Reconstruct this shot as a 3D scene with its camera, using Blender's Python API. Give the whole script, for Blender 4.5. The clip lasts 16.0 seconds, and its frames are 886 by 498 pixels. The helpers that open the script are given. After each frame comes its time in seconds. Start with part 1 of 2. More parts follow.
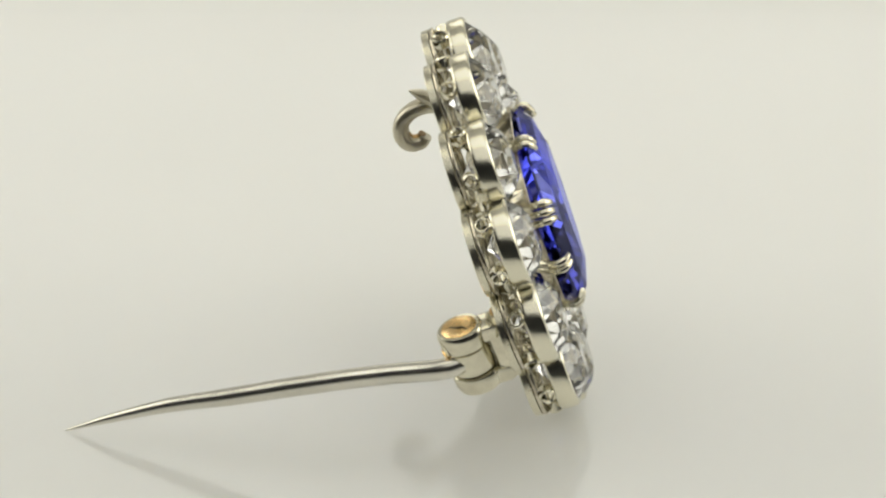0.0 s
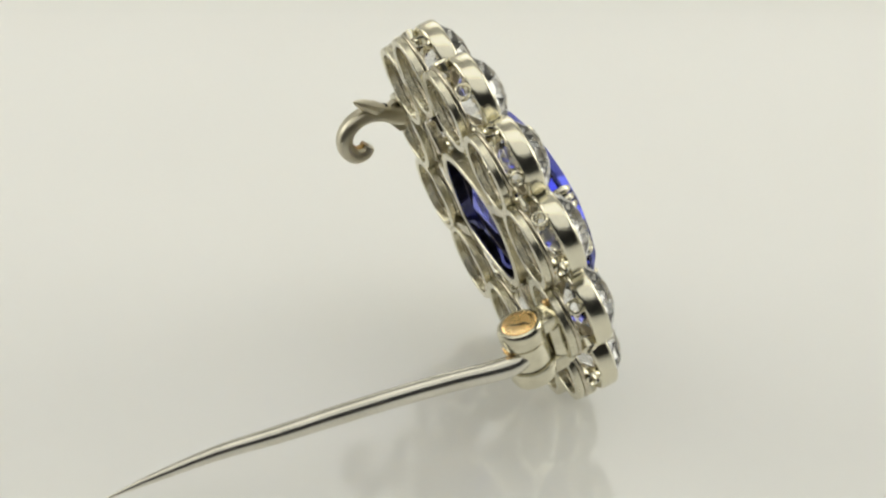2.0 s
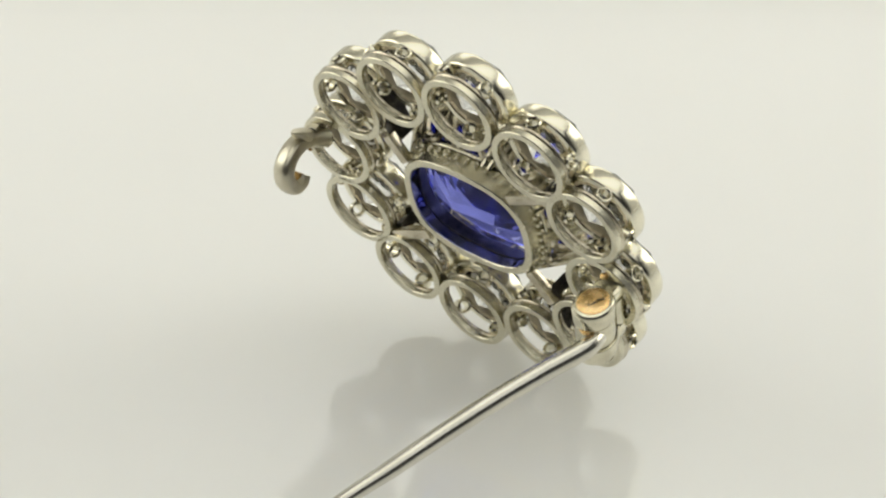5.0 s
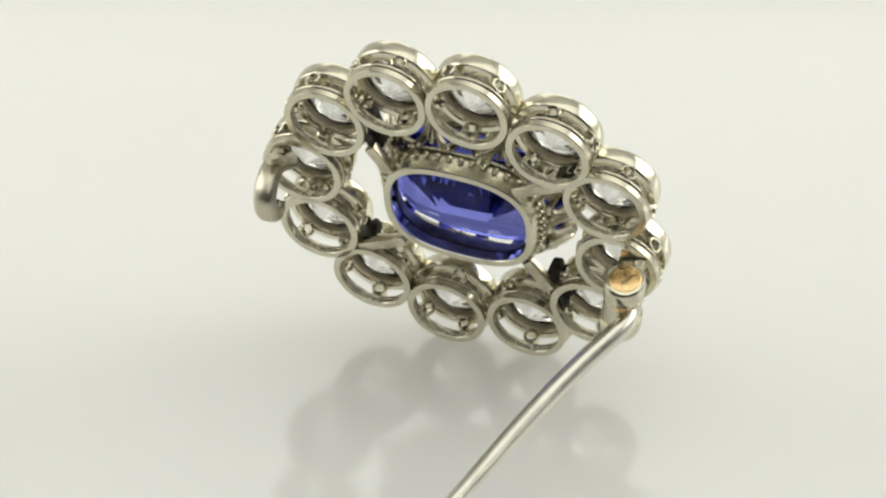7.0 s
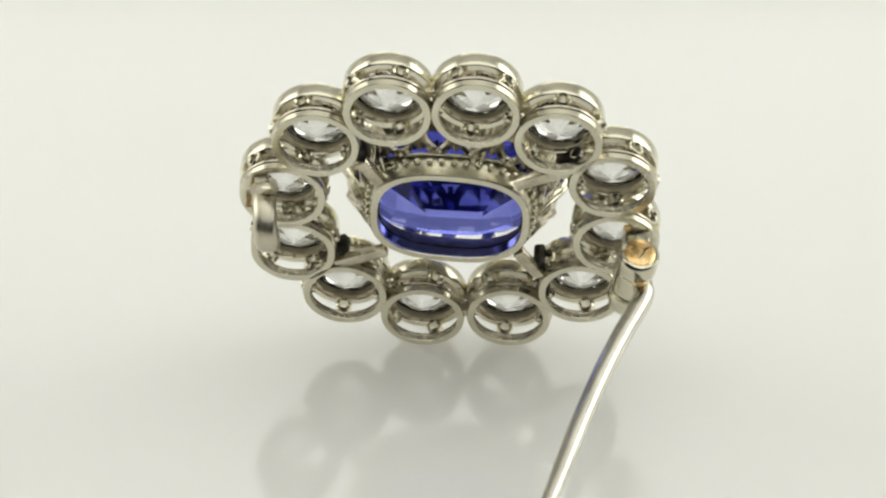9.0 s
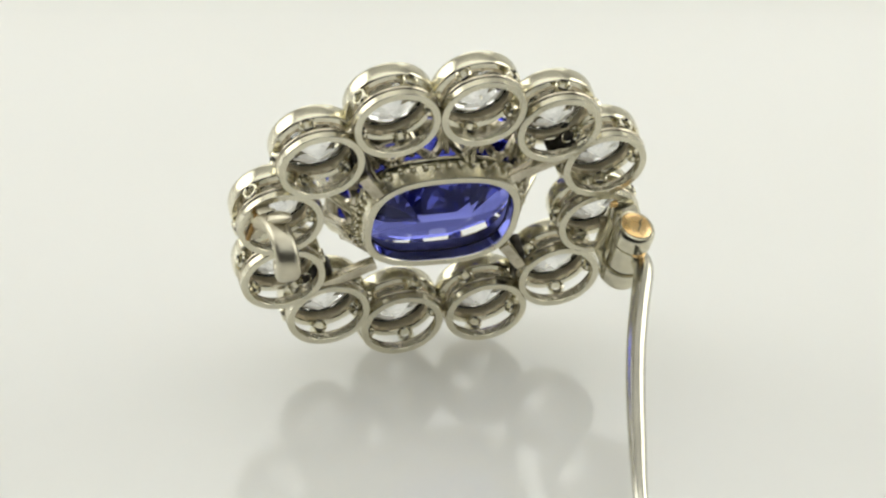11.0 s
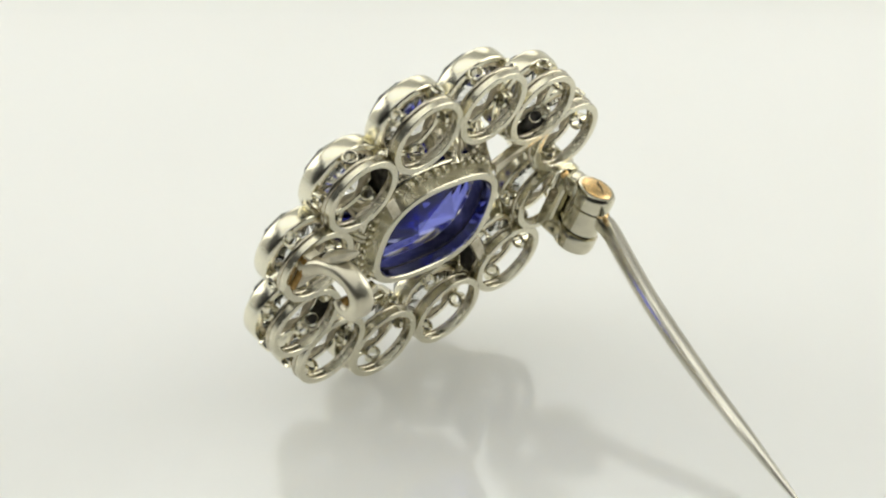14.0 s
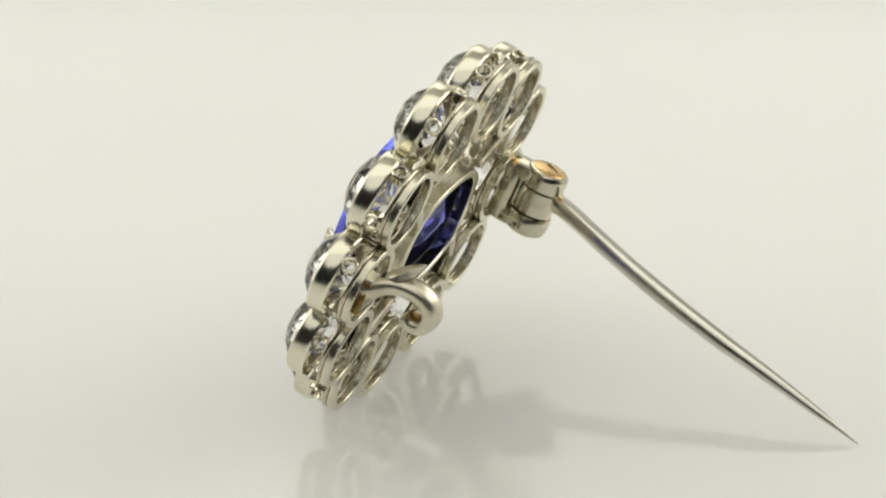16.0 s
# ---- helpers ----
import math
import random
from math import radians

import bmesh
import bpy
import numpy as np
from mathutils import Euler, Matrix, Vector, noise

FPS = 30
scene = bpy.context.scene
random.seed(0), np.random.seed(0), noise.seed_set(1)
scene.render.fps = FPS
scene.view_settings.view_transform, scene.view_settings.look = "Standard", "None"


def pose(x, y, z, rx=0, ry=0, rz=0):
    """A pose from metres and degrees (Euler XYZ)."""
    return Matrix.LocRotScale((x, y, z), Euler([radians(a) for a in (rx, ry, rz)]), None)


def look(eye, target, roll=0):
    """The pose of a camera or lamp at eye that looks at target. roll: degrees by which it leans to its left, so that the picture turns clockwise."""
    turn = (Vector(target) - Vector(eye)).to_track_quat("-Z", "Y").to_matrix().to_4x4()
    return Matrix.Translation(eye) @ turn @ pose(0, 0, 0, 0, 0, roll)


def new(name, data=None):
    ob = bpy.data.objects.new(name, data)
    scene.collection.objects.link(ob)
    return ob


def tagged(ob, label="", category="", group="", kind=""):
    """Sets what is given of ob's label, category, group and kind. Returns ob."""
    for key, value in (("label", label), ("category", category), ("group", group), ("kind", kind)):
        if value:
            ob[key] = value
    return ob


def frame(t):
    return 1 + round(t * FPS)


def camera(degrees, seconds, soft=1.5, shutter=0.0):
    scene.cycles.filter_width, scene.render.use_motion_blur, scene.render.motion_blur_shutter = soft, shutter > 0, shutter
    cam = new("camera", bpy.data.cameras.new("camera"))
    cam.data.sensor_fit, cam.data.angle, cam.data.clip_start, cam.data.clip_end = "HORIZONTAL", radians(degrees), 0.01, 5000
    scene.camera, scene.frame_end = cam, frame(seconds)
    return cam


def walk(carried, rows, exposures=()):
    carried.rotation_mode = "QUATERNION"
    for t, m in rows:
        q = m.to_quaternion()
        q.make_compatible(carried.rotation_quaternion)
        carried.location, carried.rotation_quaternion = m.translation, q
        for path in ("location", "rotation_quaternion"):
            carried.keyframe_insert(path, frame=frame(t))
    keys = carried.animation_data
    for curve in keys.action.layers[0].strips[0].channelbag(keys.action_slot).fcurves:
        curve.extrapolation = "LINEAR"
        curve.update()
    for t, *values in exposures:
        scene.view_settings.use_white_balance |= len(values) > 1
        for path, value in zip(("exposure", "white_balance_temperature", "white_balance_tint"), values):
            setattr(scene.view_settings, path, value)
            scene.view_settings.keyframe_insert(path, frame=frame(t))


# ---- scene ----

# A jewelled brooch on a slowly turning support, seen by a fixed camera.
U = 0.01  # the brooch is drawn in centimetres

# ---- camera ----
EYE = Vector((0.0, -0.20, 0.120815))
YAW, PITCH, ROLL = radians(0.4426), radians(-28.680), 0.436
AHEAD = Vector((-math.sin(YAW) * math.cos(PITCH), math.cos(YAW) * math.cos(PITCH), math.sin(PITCH)))
cam = camera(15.912, 16.0, soft=2.2)
VIEW = look(EYE, EYE + 0.23 * AHEAD, ROLL)
walk(cam, [(0, VIEW), (16, VIEW)], exposures=[(0, -0.44, 6600, 10), (3.5, -0.44, 6600, 10), (6.0, -0.30, 6480, 10), (9.0, -0.26, 6430, 10),
                                              (12.5, -0.24, 6430, 10), (14.0, -0.20, 6390, 10), (15.0, -0.19, 6390, 10), (16.0, -0.34, 6540, 10)])

# ---- light: a light tent with a softbox behind and above, open towards the dark room ----
world = bpy.data.worlds.new("world")
scene.world = world
world.use_nodes = True
world.node_tree.nodes["Background"].inputs[0].default_value = (0.55, 0.54, 0.50, 1)
world.node_tree.nodes["Background"].inputs[1].default_value = 0.16


def softbox(name, eye, target, sx, sy, watts, colour=(0.995, 0.995, 0.92)):
    d = bpy.data.lights.new(name, "AREA")
    d.shape, d.size, d.size_y, d.energy, d.color = "RECTANGLE", sx, sy, watts, colour
    ob = new(name, d)
    ob.matrix_basis = look(eye, target)
    return ob


softbox("softbox_back", (0.0, 0.45, 0.275), (0, 0, 0.0), 0.36, 0.26, 0.43)
softbox("softbox_top", (0.0, -0.24, 0.57), (0, -0.20, 0), 0.90, 0.80, 2.45)
softbox("softbox_left", (-0.46, 0.10, 0.22), (0, 0, 0.02), 0.44, 0.38, 1.22)
softbox("softbox_right", (0.46, 0.10, 0.22), (0, 0, 0.02), 0.44, 0.38, 1.50)


# ---- materials ----
def material(name):
    m = bpy.data.materials.new(name)
    m.use_nodes = True
    nt = m.node_tree
    return m, nt, nt.nodes["Principled BSDF"]


def noise_node(nt, scale, detail=4.0, stretch=None):
    tc = nt.nodes.new("ShaderNodeTexCoord")
    n = nt.nodes.new("ShaderNodeTexNoise")
    n.inputs["Scale"].default_value, n.inputs["Detail"].default_value = scale, detail
    if stretch:
        mp = nt.nodes.new("ShaderNodeMapping")
        mp.inputs["Scale"].default_value = stretch
        nt.links.new(tc.outputs["Object"], mp.inputs["Vector"])
        nt.links.new(mp.outputs["Vector"], n.inputs["Vector"])
    else:
        nt.links.new(tc.outputs["Object"], n.inputs["Vector"])
    return n


def ramp(nt, source, lo, hi, a=0.3, b=0.7):
    r = nt.nodes.new("ShaderNodeMapRange")
    r.inputs["From Min"].default_value, r.inputs["From Max"].default_value = a, b
    r.inputs["To Min"].default_value, r.inputs["To Max"].default_value = lo, hi
    nt.links.new(source, r.inputs["Value"])
    return r.outputs["Result"]


def mix(nt, fac, a, b, lo=0.3, hi=0.7):
    r = nt.nodes.new("ShaderNodeValToRGB")
    r.color_ramp.elements[0].color, r.color_ramp.elements[1].color = (*a, 1), (*b, 1)
    r.color_ramp.elements[0].position, r.color_ramp.elements[1].position = lo, hi
    nt.links.new(fac, r.inputs["Fac"])
    return r.outputs["Color"]


def bump(nt, bsdf, height, distance, strength=1.0):
    b = nt.nodes.new("ShaderNodeBump")
    b.inputs["Distance"].default_value, b.inputs["Strength"].default_value = distance, strength
    nt.links.new(height, b.inputs["Height"])
    nt.links.new(b.outputs["Normal"], bsdf.inputs["Normal"])


def metal(name, dark, light, rough, scratch=0.0000006, grime=900.0):
    m, nt, p = material(name)
    big, fine = noise_node(nt, grime), noise_node(nt, 2600.0, 3.0)
    p.inputs["Metallic"].default_value = 1.0
    nt.links.new(mix(nt, big.outputs["Fac"], dark, light), p.inputs["Base Color"])
    nt.links.new(ramp(nt, fine.outputs["Fac"], rough * 0.94, rough * 1.07), p.inputs["Roughness"])
    if scratch:
        bump(nt, p, fine.outputs["Fac"], scratch)
    return m


def gem(name, colour, ior):
    m, nt, p = material(name)
    nt.nodes.remove(p)
    glass = nt.nodes.new("ShaderNodeBsdfGlass")
    n = noise_node(nt, 700.0, 2.0)
    nt.links.new(mix(nt, n.outputs["Fac"], [c * 0.94 for c in colour], colour), glass.inputs["Color"])
    glass.inputs["IOR"].default_value, glass.inputs["Roughness"].default_value = ior, 0.0
    nt.links.new(glass.outputs["BSDF"], nt.nodes["Material Output"].inputs["Surface"])
    return m


PLATINUM = metal("platinum", (0.62, 0.585, 0.46), (0.80, 0.765, 0.62), 0.19)
PLATINUM_WORN = metal("worn_platinum", (0.68, 0.645, 0.51), (0.79, 0.755, 0.615), 0.26, 0.0000004, 300.0)
POLISHED = metal("polished_lining", (0.60, 0.59, 0.54), (0.70, 0.69, 0.64), 0.07, 0, 500.0)
BEZEL = metal("satin_platinum", (0.79, 0.755, 0.61), (0.87, 0.835, 0.69), 0.215, 0.0000004, 300.0)
CATCH = metal("toned_platinum", (0.54, 0.50, 0.395), (0.75, 0.715, 0.58), 0.33, 0, 400.0)
STEEL = metal("pin_steel", (0.66, 0.64, 0.565), (0.80, 0.775, 0.695), 0.24, 0, 300.0)
GOLD = metal("yellow_gold", (0.80, 0.53, 0.22), (0.93, 0.68, 0.36), 0.27)
SEAT = metal("tan_seat", (0.68, 0.60, 0.43), (0.88, 0.80, 0.62), 0.48, 0.000001, 1100.0)
AGED = metal("aged_platinum", (0.44, 0.395, 0.30), (0.76, 0.71, 0.58), 0.24, 0.0000008, 1300.0)
STAIN = metal("brown_tarnish", (0.20, 0.12, 0.04), (0.46, 0.30, 0.12), 0.34, 0.000002, 1200.0)
GRIME = metal("tarnished_solder", (0.13, 0.11, 0.075), (0.36, 0.31, 0.22), 0.35, 0.000004, 1200.0)
# near-black metal that paints in shaded gaps, a dark reflection and dark solder
PAINTED_DARK = metal("painted_dark_metal", (0.02, 0.02, 0.02), (0.10, 0.09, 0.08), 0.4, 0.000002, 1500.0)
DIAMOND = gem("diamond", (0.994, 0.994, 0.99), 1.95)


SAPPHIRE = gem("sapphire", (0.525, 0.555, 0.985), 1.77)


def glossy_white(name):
    m, nt, p = material(name)
    n, f = noise_node(nt, 9.0, 3.0), noise_node(nt, 420.0, 2.0)
    nt.links.new(mix(nt, n.outputs["Fac"], (0.80, 0.80, 0.775), (0.83, 0.83, 0.81)), p.inputs["Base Color"])
    nt.links.new(ramp(nt, f.outputs["Fac"], 0.075, 0.105), p.inputs["Roughness"])
    p.inputs["IOR"].default_value = 1.49
    p.inputs["Subsurface Weight"].default_value, p.inputs["Subsurface Scale"].default_value = 0.8, 0.03
    p.inputs["Subsurface Radius"].default_value = (1.0, 0.97, 0.92)
    bump(nt, p, f.outputs["Fac"], 0.000004)
    return m


def matt(name, dark, light, rough, scale):
    m, nt, p = material(name)
    n = noise_node(nt, scale)
    nt.links.new(mix(nt, n.outputs["Fac"], dark, light), p.inputs["Base Color"])
    p.inputs["Roughness"].default_value = rough
    bump(nt, p, n.outputs["Fac"], 0.0005)
    return m


ACRYLIC = glossy_white("white_acrylic")
FABRIC = matt("tent_fabric", (0.74, 0.73, 0.70), (0.82, 0.81, 0.78), 0.9, 60.0)
ROOM_DARK = matt("dark_room_paint", (0.10, 0.105, 0.125), (0.14, 0.145, 0.17), 0.8, 3.0)


# ---- mesh helpers ----
def sharpen(bm, degrees=32):
    bm.normal_update()
    for f in bm.faces:
        f.smooth = True
    for e in bm.edges:
        if len(e.link_faces) == 2 and e.calc_face_angle(0) > radians(degrees):
            e.smooth = False


def mesh_of(name, bm, mat, smooth=True):
    if smooth:
        sharpen(bm)
    me = bpy.data.meshes.new(name)
    bm.to_mesh(me)
    bm.free()
    me.materials.append(mat)
    return me


def part(name, data, mat, parent, label="", at=None, smooth=True):
    """One mesh object under a thing or a part; data is a bmesh, or a mesh to share."""
    me = data if isinstance(data, bpy.types.Mesh) else mesh_of(name, data, mat, smooth)
    ob = new(name, me)
    ob.parent = parent
    if at is not None:
        ob.matrix_basis = at
    return tagged(ob, label)


def oval(a, b, z, n, power=2.0):
    pts = []
    for i in range(n):
        t = 2 * math.pi * i / n
        c, s = math.cos(t), math.sin(t)
        r = (abs(c) ** power + abs(s) ** power) ** (-1 / power)
        pts.append(Vector((a * r * c, b * r * s, z)) * U)
    return pts


def hoop(profile, n=48, power=2.0):
    """A closed band: the profile's corners (a, b, z), in order, carried round an oval."""
    bm = bmesh.new()
    rings = [[bm.verts.new(v) for v in oval(a, b, z, n, power)] for a, b, z in profile]
    for r0, r1 in zip(rings, rings[1:] + rings[:1]):
        for i in range(n):
            j = (i + 1) % n
            bm.faces.new((r0[i], r0[j], r1[j], r1[i]))
    bmesh.ops.recalc_face_normals(bm, faces=bm.faces)
    return bm


def rounded(profile, size=0.0176):
    """Cut the corners of a closed profile, so that edges catch the light."""
    out, n = [], len(profile)
    for i, p in enumerate(profile):
        a, b, p = Vector(profile[i - 1]), Vector(profile[(i + 1) % n]), Vector(p)
        cut = min(size, 0.4 * (a - p).length, 0.4 * (b - p).length)
        out += [p + (a - p).normalized() * cut, p + (b - p).normalized() * cut]
    return [tuple(v) for v in out]


def smooth_path(points, steps=6):
    """Points (x, y, z, r) joined by a smooth curve."""
    pts = [Vector(p[:3]) for p in points]
    rad = [p[3] for p in points]
    out = []
    for i in range(len(pts) - 1):
        p0, p1, p2, p3 = pts[max(i - 1, 0)], pts[i], pts[i + 1], pts[min(i + 2, len(pts) - 1)]
        for k in range(steps):
            t = k / steps
            v = 0.5 * (2 * p1 + (p2 - p0) * t + (2 * p0 - 5 * p1 + 4 * p2 - p3) * t * t + (3 * p1 - p0 - 3 * p2 + p3) * t ** 3)
            out.append((v, rad[i] + (rad[i + 1] - rad[i]) * t))
    out.append((pts[-1], rad[-1]))
    return out


def tube(points, n=12, steps=6, flat=1.0, side=(1, 0, 0), into=None, square=1.0):
    """A round or flattened rod along a smooth path; flat widens it along side."""
    bm = into or bmesh.new()
    path, rings = smooth_path(points, steps), []
    def lobe(c):
        return math.copysign(abs(c) ** square, c)
    for i, (v, r) in enumerate(path):
        d = (path[min(i + 1, len(path) - 1)][0] - path[max(i - 1, 0)][0]).normalized()
        s = Vector(side) - d * Vector(side).dot(d)
        s = s.normalized() if s.length > 1e-3 else d.orthogonal().normalized()
        w = d.cross(s)
        rings.append([bm.verts.new((v + r * (flat * lobe(math.cos(2 * math.pi * k / n)) * s + lobe(math.sin(2 * math.pi * k / n)) * w)) * U) for k in range(n)])
    for r0, r1 in zip(rings, rings[1:]):
        for k in range(n):
            j = (k + 1) % n
            bm.faces.new((r0[k], r0[j], r1[j], r1[k]))
    bm.faces.new(rings[0][::-1])
    bm.faces.new(rings[-1])
    bmesh.ops.recalc_face_normals(bm, faces=bm.faces)
    return bm


def block(centre, size, turn=None, bevel=0.006):
    bm = bmesh.new()
    bmesh.ops.create_cube(bm, size=1)
    bmesh.ops.scale(bm, vec=Vector(size) * U, verts=bm.verts)
    bmesh.ops.bevel(bm, geom=bm.edges[:], offset=bevel * U, segments=2, profile=0.5, affect="EDGES")
    m = Matrix.Translation(Vector(centre) * U) @ (turn or Matrix())
    bmesh.ops.transform(bm, matrix=m, verts=bm.verts)
    return bm


def disc_stack(profile, n=32):
    """A solid turned about z: corners (r, z) from the bottom's middle to the top's."""
    bm = bmesh.new()
    rings = [[bm.verts.new(Vector((r * math.cos(2 * math.pi * k / n), r * math.sin(2 * math.pi * k / n), z)) * U) for k in range(n)] for r, z in profile]
    for r0, r1 in zip(rings, rings[1:]):
        for k in range(n):
            j = (k + 1) % n
            bm.faces.new((r0[k], r0[j], r1[j], r1[k]))
    bm.faces.new(rings[0][::-1])
    bm.faces.new(rings[-1])
    bmesh.ops.recalc_face_normals(bm, faces=bm.faces)
    return bm


def hull(points):
    bm = bmesh.new()
    for v in points:
        bm.verts.new(v)
    got = bmesh.ops.convex_hull(bm, input=bm.verts)
    bmesh.ops.delete(bm, geom=list({g for g in got["geom_unused"] + got["geom_interior"] if isinstance(g, bmesh.types.BMVert) and g.is_valid}), context="VERTS")
    bmesh.ops.dissolve_limit(bm, angle_limit=radians(1.5), verts=bm.verts[:], edges=bm.edges[:])
    bmesh.ops.recalc_face_normals(bm, faces=bm.faces)
    return bm


# ---- the setting: table, tent, room ----
def sheet(name, corners, mat, label, category, thick=0.004):
    bm = bmesh.new()
    vs = [bm.verts.new(c) for c in corners]
    bm.faces.new(vs)
    bm.normal_update()
    n = bm.faces[:][0].normal.copy()
    ext = bmesh.ops.extrude_face_region(bm, geom=bm.faces[:])
    bmesh.ops.translate(bm, vec=-n * thick, verts=[g for g in ext["geom"] if isinstance(g, bmesh.types.BMVert)])
    bmesh.ops.recalc_face_normals(bm, faces=bm.faces)
    ob = new(name, mesh_of(name, bm, mat, False))
    return tagged(ob, label, category, kind="structure")


TABLE = -0.00014


def build_setting():
    sheet("table", [(-0.7, -0.10, TABLE), (0.7, -0.10, TABLE), (0.7, 0.7, TABLE), (-0.7, 0.7, TABLE)], ACRYLIC,
          "glossy white acrylic table top with soft reflections", "table", 0.75)
    sheet("wall_back", [(-0.5, 0.5, 0.0), (0.5, 0.5, 0.0), (0.5, 0.5, 0.6), (-0.5, 0.5, 0.6)], FABRIC, "white fabric back wall of a light tent", "backdrop")
    sheet("wall_left", [(-0.5, -0.16, 0.0), (-0.5, 0.5, 0.0), (-0.5, 0.5, 0.6), (-0.5, -0.16, 0.6)], FABRIC, "white fabric side wall of a light tent", "backdrop")
    sheet("wall_right", [(0.5, 0.5, 0.0), (0.5, -0.16, 0.0), (0.5, -0.16, 0.6), (0.5, 0.5, 0.6)], FABRIC, "white fabric side wall of a light tent", "backdrop")
    sheet("ceiling", [(-0.5, -0.16, 0.6), (-0.5, 0.5, 0.6), (0.5, 0.5, 0.6), (0.5, -0.16, 0.6)], FABRIC, "white fabric roof of a light tent", "backdrop")
    lo, hi, w = TABLE - 0.75, 1.65, 2.0
    label = "dull painted wall of the unlit room"
    sheet("wall_south", [(w, -w, lo), (-w, -w, lo), (-w, -w, hi), (w, -w, hi)], ROOM_DARK, label, "wall", 0.1)
    sheet("wall_north", [(-w, w, lo), (w, w, lo), (w, w, hi), (-w, w, hi)], ROOM_DARK, label, "wall", 0.1)
    sheet("wall_west", [(-w, -w, lo), (-w, w, lo), (-w, w, hi), (-w, -w, hi)], ROOM_DARK, label, "wall", 0.1)
    sheet("wall_east", [(w, w, lo), (w, -w, lo), (w, -w, hi), (w, w, hi)], ROOM_DARK, label, "wall", 0.1)
    sheet("room_floor", [(-w, -w, lo), (w, -w, lo), (w, w, lo), (-w, w, lo)], ROOM_DARK, "dull floor of the unlit room", "floor", 0.1)
    sheet("room_ceiling", [(-w, -w, hi), (-w, w, hi), (w, w, hi), (w, -w, hi)], ROOM_DARK, "dull ceiling of the unlit room", "ceiling", 0.1)


build_setting()

# ---- the brooch ----
# the brooch's own axes: x along it towards the hinge, y up its face, z out of its back
LEAN = Matrix(((0.96619, -0.15620, -0.20514), (-0.24377, -0.29423, -0.92412), (0.08399, 0.94288, -0.32236)))
BODY = Matrix.Translation(Vector((-0.0808, 0.1857, 1.2875)) * U) @ LEAN.to_quaternion().to_matrix().to_4x4()

brooch = tagged(new("brooch"), "sapphire and diamond cluster brooch in platinum, propped on its open pin", "brooch")


LEAN_X = 0.006  # the collets' fronts sit this far towards the catch


def build_clusters():
    ring_r = 0.318
    bezel = mesh_of("diamond_setting", hoop(rounded([(0.268, 0.268, -0.168), (0.318, 0.318, -0.168), (0.325, 0.325, -0.190), (0.325, 0.325, -0.283), (0.313, 0.313, -0.302), (0.296, 0.296, -0.307), (0.272, 0.272, -0.301)], 0.008)), BEZEL)
    back = mesh_of("back_ring", hoop(rounded([(0.256, 0.256, 0.022), (ring_r - 0.008, ring_r - 0.008, 0.022), (ring_r - 0.004, ring_r - 0.004, -0.03), (0.264, 0.264, -0.03)], 0.005)), PLATINUM_WORN)
    rail = mesh_of("gallery_rail", hoop(rounded([(0.268, 0.268, -0.032), (ring_r - 0.012, ring_r - 0.012, -0.032), (ring_r, ring_r, -0.045), (ring_r, ring_r, -0.062), (0.268, 0.268, -0.062)], 0.005)), AGED)
    bm = hoop(rounded([(0.034, 0.034, -0.047), (0.060, 0.060, -0.047), (0.060, 0.060, 0.047), (0.038, 0.038, 0.047)]), 20)
    bead = mesh_of("gallery_tube", bm, BEZEL)
    bm = hoop(rounded([(0.235, 0.235, -0.178), (0.269, 0.269, -0.178), (0.269, 0.269, -0.262), (0.258, 0.258, -0.262)], 0.005))
    for k in range(18):  # cut beads round the seat
        a = 2 * math.pi * k / 18
        bmesh.ops.create_icosphere(bm, subdivisions=1, radius=0.021 * U, matrix=Matrix.Translation(Vector((0.250 * math.cos(a), 0.250 * math.sin(a), -0.181)) * U))
    seat = mesh_of("stone_seat", bm, SEAT)
    pts = []
    for a, z, n, off in ((0.135, -0.420, 8, 0.0), (0.215, -0.378, 8, 22.5), (0.284, -0.302, 16, 11.25), (0.284, -0.290, 16, 11.25), (0.135, -0.165, 8, 22.5)):
        pts += [Vector((a * math.cos(radians(off + 360 * k / n)), a * math.sin(radians(off + 360 * k / n)), z)) * U for k in range(n)]
    pts.append(Vector((0, 0, -0.065)) * U)
    stone = mesh_of("diamond", hull(pts), DIAMOND, False)

    places = [(-0.872, 0.810, 30), (-0.327, 1.095, 66), (0.293, 1.062, 40), (0.847, 0.762, 8), (1.197, 0.310, 55), (1.180, -0.295, 30),
              (0.886, -0.814, -85), (0.332, -1.060, -102), (-0.312, -1.035, -78), (-0.863, -0.768, -101), (-1.185, -0.288, 150), (-1.180, 0.295, 125)]
    for x, y, first in places:
        setting = part("diamond_setting", bezel, None, brooch, "round platinum collet with a pierced gallery", BODY @ Matrix.Translation(Vector((x - LEAN_X, y, 0)) * U))
        part("back_ring", back, None, setting, "", Matrix.Translation(Vector((LEAN_X, 0, 0)) * U))
        part("gallery_rail", rail, None, setting, "", Matrix.Translation(Vector((LEAN_X, 0, 0)) * U))
        part("stone_seat", seat, None, setting, "warm-toned inner seat")
        part("diamond", stone, None, setting, "round brilliant-cut colourless diamond", pose(0, 0, 0, 0, 0, first * 1.7))
        for k in range(5):
            a = first + 72 * k
            spot = Matrix.Translation(Vector((LEAN_X / 2, 0, 0)) * U) @ pose(0, 0, 0, 0, 0, a) @ Matrix.Translation(Vector((0.286, 0, -0.117)) * U)
            part("gallery_tube", bead, None, setting, "", spot @ pose(0, 0, 0, 0, 90, 0))
    # solder where the collets touch
    ring = [Vector((x, y, 0)) for x, y, _ in places]
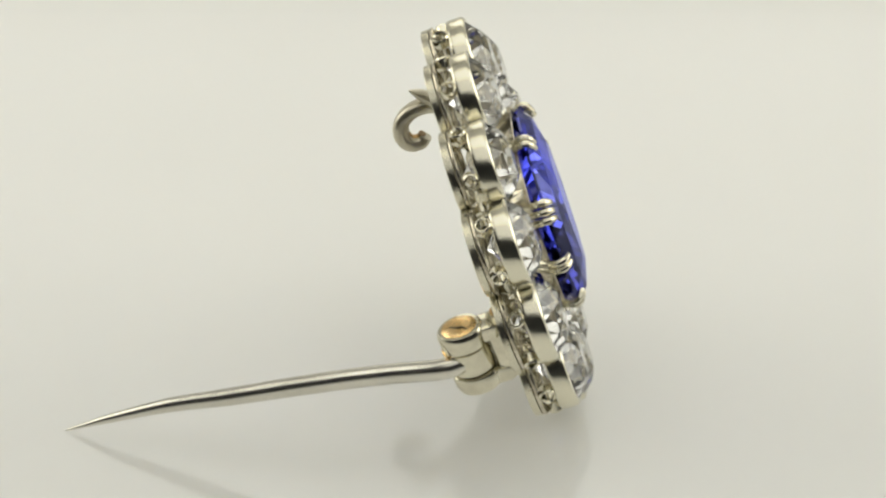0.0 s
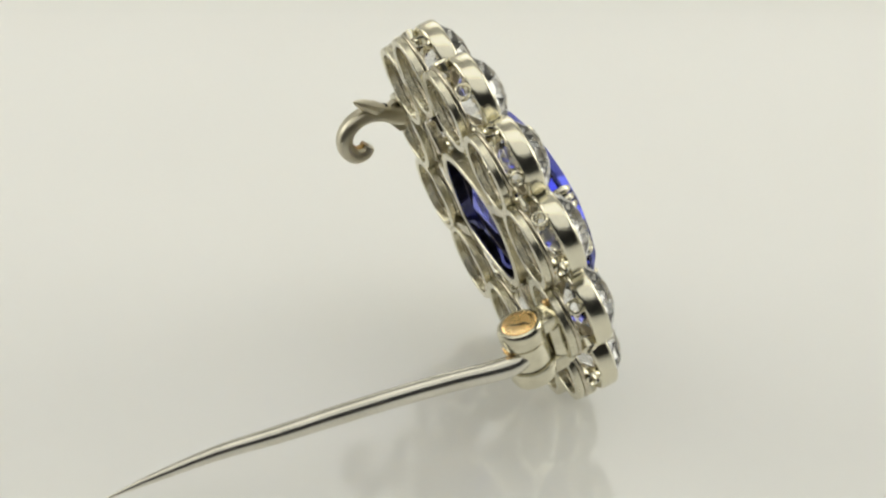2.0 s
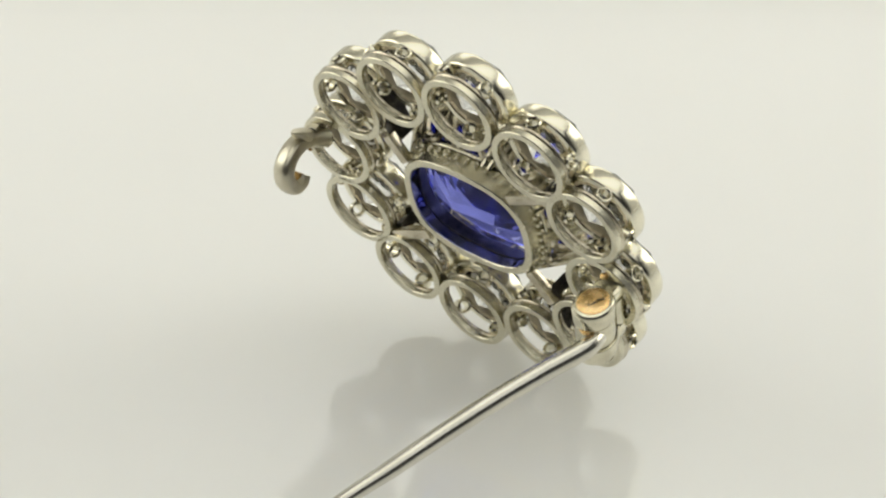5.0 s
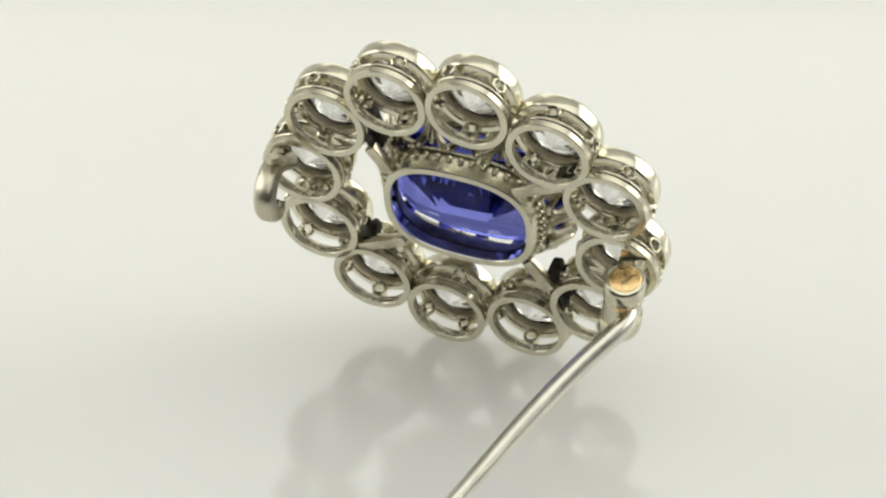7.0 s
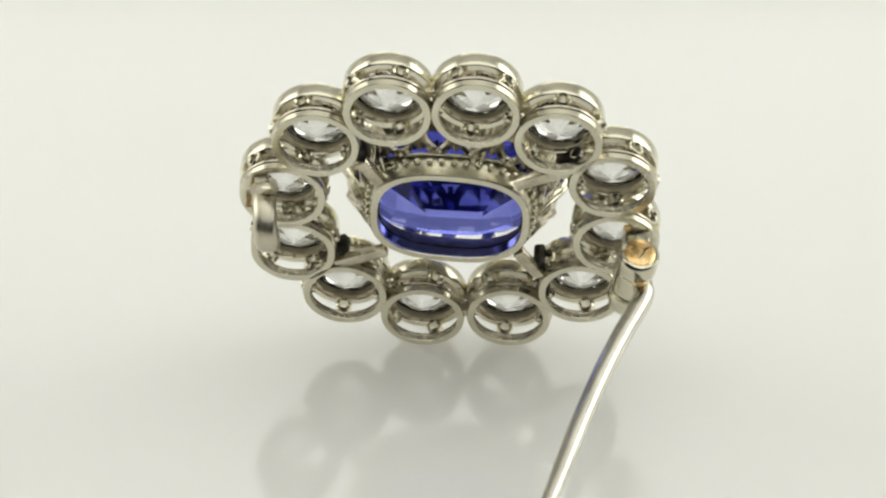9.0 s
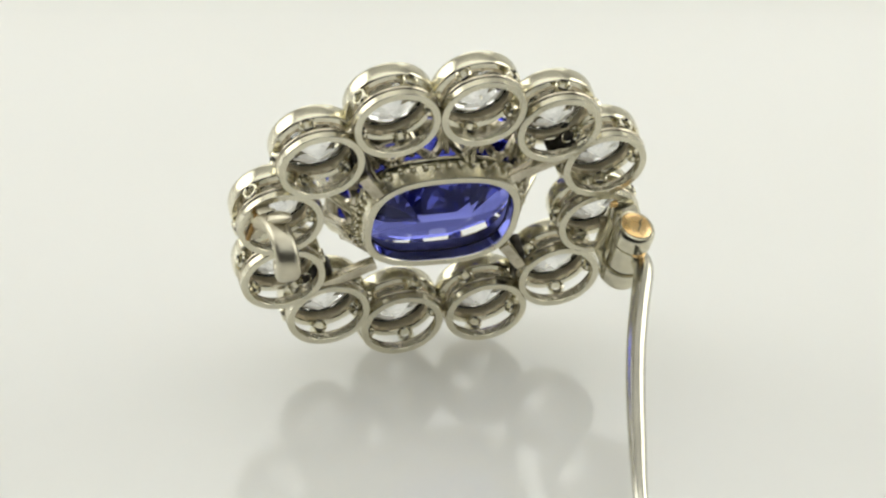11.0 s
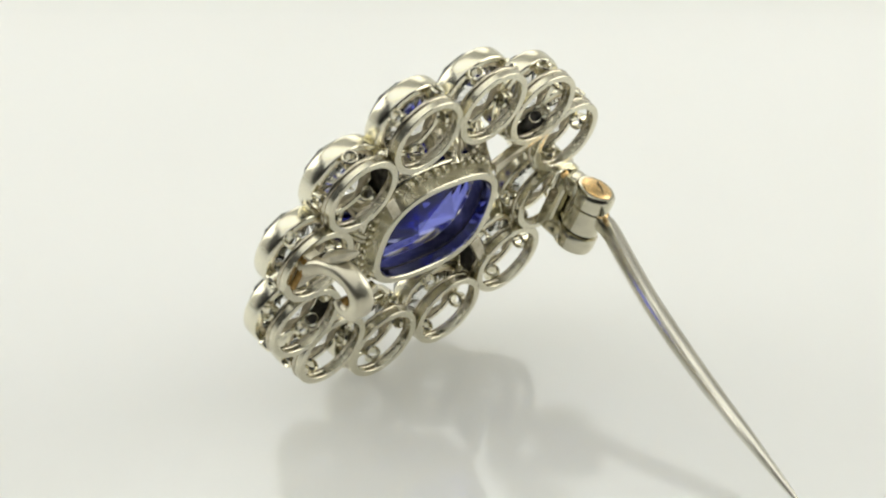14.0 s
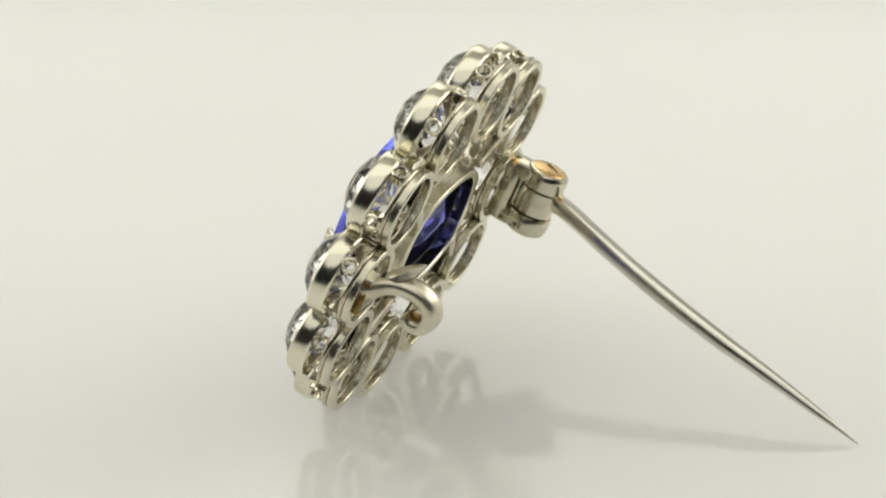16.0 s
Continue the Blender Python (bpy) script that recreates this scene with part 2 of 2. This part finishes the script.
    for a, b in zip(ring, ring[1:] + ring[:1]):
        m = (a + b) / 2
        ang = math.atan2(b.y - a.y, b.x - a.x)
        part("solder_joint", block((0, 0, -0.16), (0.05, 0.07, 0.28), None, 0.015), AGED, brooch, "",
             BODY @ Matrix.Translation(m * U) @ Matrix.Rotation(ang, 4, "Z"))


build_clusters()


def cushion(angle, a, b, z, power=2.5):
    c, s = math.cos(radians(angle)), math.sin(radians(angle))
    r = (abs(c) ** power + abs(s) ** power) ** (-1 / power)
    return Vector((a * r * c, b * r * s, z))


def build_centre():
    set_askew = BODY @ Matrix.Rotation(radians(-9), 4, "Z")  # the stone sits a little turned in its ring
    # stone
    pts = []
    for a, b, z, n, off, pw in ((0.52, 0.42, -0.596, 8, 22.5, 2.4), (0.690, 0.575, -0.550, 16, 0, 2.35), (0.775, 0.655, -0.475, 24, 0, 2.3), (0.775, 0.655, -0.455, 24, 0, 2.3),
                                (0.61, 0.47, -0.290, 12, 15, 2.4), (0.44, 0.235, -0.155, 8, 22.5, 2.4), (0.27, 0.016, -0.035, 4, 45, 2.0)):
        pts += [cushion(off + 360 * k / n, a, b, z, pw) * U for k in range(n)]
    part("sapphire", hull(pts), SAPPHIRE, brooch, "large cushion-cut violet-blue sapphire", set_askew @ Matrix.Translation(Vector((0.03, 0, 0)) * U) @ Matrix.Rotation(radians(2.5), 4, "Y"), False)
    # collet
    collet = part("sapphire_collet", hoop(rounded([(0.520, 0.395, 0.0), (0.578, 0.452, 0.0), (0.590, 0.465, -0.10), (0.600, 0.475, -0.205), (0.570, 0.445, -0.205), (0.545, 0.420, -0.12)], 0.008), 72, 2.7), PLATINUM_WORN, brooch,
                  "cushion-shaped platinum basket with scalloped gallery", set_askew)
    part("milgrain_rail", hoop(rounded([(0.56, 0.435, -0.150), (0.622, 0.496, -0.150), (0.634, 0.508, -0.178), (0.57, 0.445, -0.178)], 0.006), 72, 2.7), PLATINUM, collet)
    part("collet_lining", hoop(rounded([(0.524, 0.399, -0.008), (0.540, 0.415, -0.008), (0.545, 0.420, -0.098), (0.522, 0.397, -0.098)], 0.004), 72, 2.7), POLISHED, collet, "polished inner wall reflecting the blue stone")
    # near-black band draws the shade in the gap between lining and stone
    part("lining_gap_shade", hoop(rounded([(0.513, 0.388, -0.101), (0.546, 0.421, -0.101), (0.578, 0.452, -0.225), (0.556, 0.428, -0.222)], 0.004), 72, 2.7), PAINTED_DARK, collet, "near-black band for the shaded gap round the stone")
    grain = mesh_of("grain", disc_stack([(0.006, -0.030), (0.017, -0.024), (0.024, -0.008), (0.024, 0.008), (0.017, 0.024), (0.006, 0.030)], 10), PLATINUM)
    for k in range(44):
        v = cushion(360 / 44 * k, 0.604, 0.478, -0.120, 2.7)
        part("grain", grain, None, collet, "", Matrix.Translation(v * U))
    # scallops round the basket
    for k in range(16):
        a = 22.5 * k + 11.25
        pts = []
        for i in range(9):
            t = -1 + i / 4
            w = 10.3 * t
            up = -0.190 - 0.215 * (1 - math.sqrt(max(0.0, 1 - t * t)))
            grow = (-up - 0.190) / 0.215
            v = cushion(a + w, 0.635 + 0.12 * grow, 0.515 + 0.12 * grow, up, 2.6)
            pts.append((*v, 0.034))
        part("scallop", tube(pts, 8, 2), AGED, collet)
        foot, mid, head = cushion(a + 11.25, 0.632, 0.508, -0.20, 2.6), cushion(a + 11.25, 0.700, 0.572, -0.30, 2.5), cushion(a + 11.25, 0.758, 0.638, -0.41, 2.4)
        part("gallery_post", tube([(*foot, 0.020), (*mid, 0.032), (*head, 0.060)], 8, 4), AGED, collet)
    part("upper_rail", hoop(rounded([(0.690, 0.570, -0.315), (0.722, 0.602, -0.315), (0.782, 0.662, -0.41), (0.750, 0.630, -0.41)], 0.008), 72, 2.6), AGED, collet)
    # claws
    for mid, count in ((32, 3), (75, 2), (143, 2), (178.5, 2), (212, 3), (255, 2), (323, 2), (358.5, 2)):
        for k in range(count):
            a = mid + (k - (count - 1) / 2) * 4.9
            v0, v1, v2, v3, v4 = (cushion(a, 0.60, 0.475, -0.13), cushion(a, 0.735, 0.615, -0.33, 2.3), cushion(a, 0.805, 0.690, -0.44, 2.3), cushion(a, 0.797, 0.682, -0.500, 2.3), cushion(a, 0.735, 0.622, -0.540, 2.3))
            part("claw", tube([(*v0, 0.026), (*v1, 0.028), (*v2, 0.028), (*v3, 0.031), (*v4, 0.022)], 10, 4), PLATINUM, collet)
    # bars from the basket to the ring of diamonds
    bars = (((0.50, 0.33), (0.90, 0.46), (1.00, 0.53)), ((-0.50, -0.33), (-0.90, -0.46), (-1.00, -0.53)),
            ((-0.46, 0.38), (-0.575, 0.60), (-0.60, 0.92)), ((0.46, -0.38), (0.60, -0.64), (0.61, -0.92)))
    for a, b, c in bars:
        a, b, c = Vector((*a, -0.03)), Vector((*b, -0.03)), Vector((*c, -0.03))
        ang, m = math.atan2(b.y - a.y, b.x - a.x), (a + b) / 2
        part("strut", block((0, 0, 0), ((b - a).length, 0.085, 0.075), None, 0.012), AGED, brooch, "flat platinum bar", BODY @ Matrix.Translation(m * U) @ Matrix.Rotation(ang, 4, "Z"))
        ang, m = math.atan2(c.y - b.y, c.x - b.x), (b + c) / 2 + (b - c).normalized() * 0.05 + Vector((0, 0, -0.12))
        # black block: dark solder, with the shadowed gap beside the strut painted in
        part("strut_foot_shade", block((0, 0, 0), ((c - b).length + 0.11, 0.085, 0.20), None, 0.02), PAINTED_DARK, brooch, "dark block at a solder joint", BODY @ Matrix.Translation(m * U) @ Matrix.Rotation(ang, 4, "Z"))


build_centre()


def build_hinge():
    lay = Matrix.Rotation(radians(-90), 4, "X")  # turned solids stand along y
    barrel = Matrix.Translation(Vector((1.375, -0.095, 0.275)) * U) @ Matrix.Rotation(radians(-14), 4, "Z") @ Matrix.Diagonal((1.12, 1, 1.27, 1)) @ lay
    def knuckle(name, profile):
        return part(name, disc_stack(profile, 40), PLATINUM, hinge, "", barrel)
    lean = Matrix.Rotation(radians(-14), 4, "Z")
    hinge = part("hinge", block((1.285, -0.36, 0.04), (0.19, 0.50, 0.15), lean, 0.045), PLATINUM, brooch, "three-knuckle platinum pin hinge", BODY)
    part("upper_arm", block((1.340, -0.170, 0.14), (0.20, 0.135, 0.25), lean, 0.04), PLATINUM, hinge)
    part("lower_arm", block((1.250, -0.540, 0.14), (0.20, 0.140, 0.25), lean, 0.04), PLATINUM, hinge)
    knuckle("upper_knuckle", [(0.118, -0.146), (0.130, -0.138), (0.133, -0.045), (0.129, -0.018), (0.117, -0.002), (0.100, 0.002)])
    knuckle("middle_knuckle", [(0.108, -0.362), (0.121, -0.352), (0.123, -0.250), (0.121, -0.165), (0.108, -0.156)])
    knuckle("lower_knuckle", [(0.06, -0.545), (0.100, -0.538), (0.124, -0.515), (0.134, -0.475), (0.134, -0.385), (0.129, -0.376), (0.115, -0.372)])
    bm = disc_stack([(0.100, -0.02), (0.100, 0.004), (0.090, 0.010), (0.056, 0.015), (0.01, 0.017)], 36)
    part("rivet", bm, GOLD, hinge, "domed yellow gold rivet end", barrel)
    part("crack", tube([(-0.005, -0.050, 0.018, 0.003), (0.02, -0.012, 0.019, 0.006), (0.03, 0.02, 0.0185, 0.006), (0.055, 0.042, 0.016, 0.003)], 6, 4), GRIME, hinge, "dark crack in the rivet", barrel)
    part("solder_patch", block((1.28, -0.11, 0.03), (0.06, 0.07, 0.05), None, 0.02), GOLD, hinge, "gold-toned solder")
    part("rivet_shaft", disc_stack([(0.05, -0.172), (0.06, -0.168), (0.06, -0.140), (0.05, -0.136)], 20), GOLD, hinge, "gold shaft showing in the joint", barrel @ Matrix.Translation(Vector((0.02, -0.075, 0)) * U))
    part("solder_patch", block((1.205, -0.28, 0.03), (0.07, 0.11, 0.06), None, 0.022), GRIME, hinge, "brown-stained solder")
    # the pin
    pts = [(1.350, -0.350, 0.30, 0.070), (1.388, -0.358, 0.46, 0.068), (1.248, -0.342, 0.835, 0.066), (1.118, -0.332, 1.20, 0.065), (0.993, -0.320, 1.62, 0.063),
           (0.882, -0.306, 2.045, 0.058), (0.774, -0.280, 2.479, 0.048), (0.688, -0.280, 2.915, 0.031), (0.653, -0.286, 3.12, 0.018), (0.620, -0.296, 3.30, 0.004)]
    part("pin_stem", tube([(x, y, z, 1.1 * r) for x, y, z, r in pts], 18, 8), STEEL, brooch, "polished tapering steel pin, swung open", BODY)


build_hinge()


def build_catch():
    pts = [(-1.30, 0.40, 0.02, 0.070), (-1.285, 0.44, 0.08, 0.064), (-1.265, 0.500, 0.16, 0.058), (-1.25, 0.540, 0.27, 0.055), (-1.235, 0.530, 0.39, 0.055), (-1.23, 0.467, 0.480, 0.056),
           (-1.23, 0.370, 0.507, 0.057), (-1.235, 0.290, 0.465, 0.055), (-1.24, 0.277, 0.385, 0.051), (-1.24, 0.310, 0.340, 0.045)]
    catch = part("catch", tube([(x, y, z, 1.08 * r) for x, y, z, r in pts], 24, 6, 1.4, (1, 0.1, 0.1), None, 0.72), CATCH, brooch, "scrolled platinum hook catch", BODY)
    # black strip laid on the outer side, painting in the dark room's reflection
    outer = [(x, y + 0.30 * (y - 0.40) , z + 0.30 * (z - 0.37), 0.016) for x, y, z, r in pts[2:7]]
    part("reflection_strip", tube(outer, 10, 6, 2.6, (1, 0.1, 0.1)), PAINTED_DARK, catch, "painted dark reflection along the outside of the hook")
    part("spur", tube([(-1.26, 0.52, 0.13, 0.036), (-1.235, 0.575, 0.20, 0.056), (-1.20, 0.650, 0.27, 0.042), (-1.165, 0.720, 0.335, 0.005)], 10, 5, 1.5), CATCH, catch, "leaf-shaped spur")
    root = [(-1.35, 0.52, -0.02), (-1.27, 0.53, -0.02), (-1.44, 0.24, -0.02), (-1.38, 0.22, -0.02), (-1.35, 0.51, 0.04), (-1.43, 0.25, 0.04), (-1.37, 0.23, 0.05), (-1.32, 0.50, 0.17), (-1.23, 0.51, 0.17), (-1.29, 0.44, 0.16)]
    part("catch_root", hull([Vector(v) * U for v in root]), CATCH, catch, "fan-shaped root of the hook")
    curl = [(x, y + 0.30 * (0.40 - y), z + 0.30 * (0.40 - z), 0.030) for x, y, z, r in pts[6:]]
    part("curl_stain", tube(curl, 10, 6, 1.7, (1, 0.1, 0.1)), STAIN, catch, "brown-stained hollow of the curl")
    part("root_stain", block((-1.395, 0.37, 0.045), (0.035, 0.26, 0.05), Matrix.Rotation(radians(-18), 4, "Z"), 0.015), STAIN, catch, "brown-stained solder seam")
    part("solder_patch", block((-1.31, 0.50, -0.02), (0.10, 0.12, 0.08), None, 0.025), GRIME, catch, "dark block at a solder joint")


build_catch()


def turned(t):
    s = t - 8
    return math.degrees(0.160279 * s + 0.0218577 * s * s / 50 + 0.0399164 * s ** 3 / 500)


def motions():
    walk(brooch, [(t, pose(0, 0, 0, 0, 0, turned(t))) for t in range(17)])


motions()
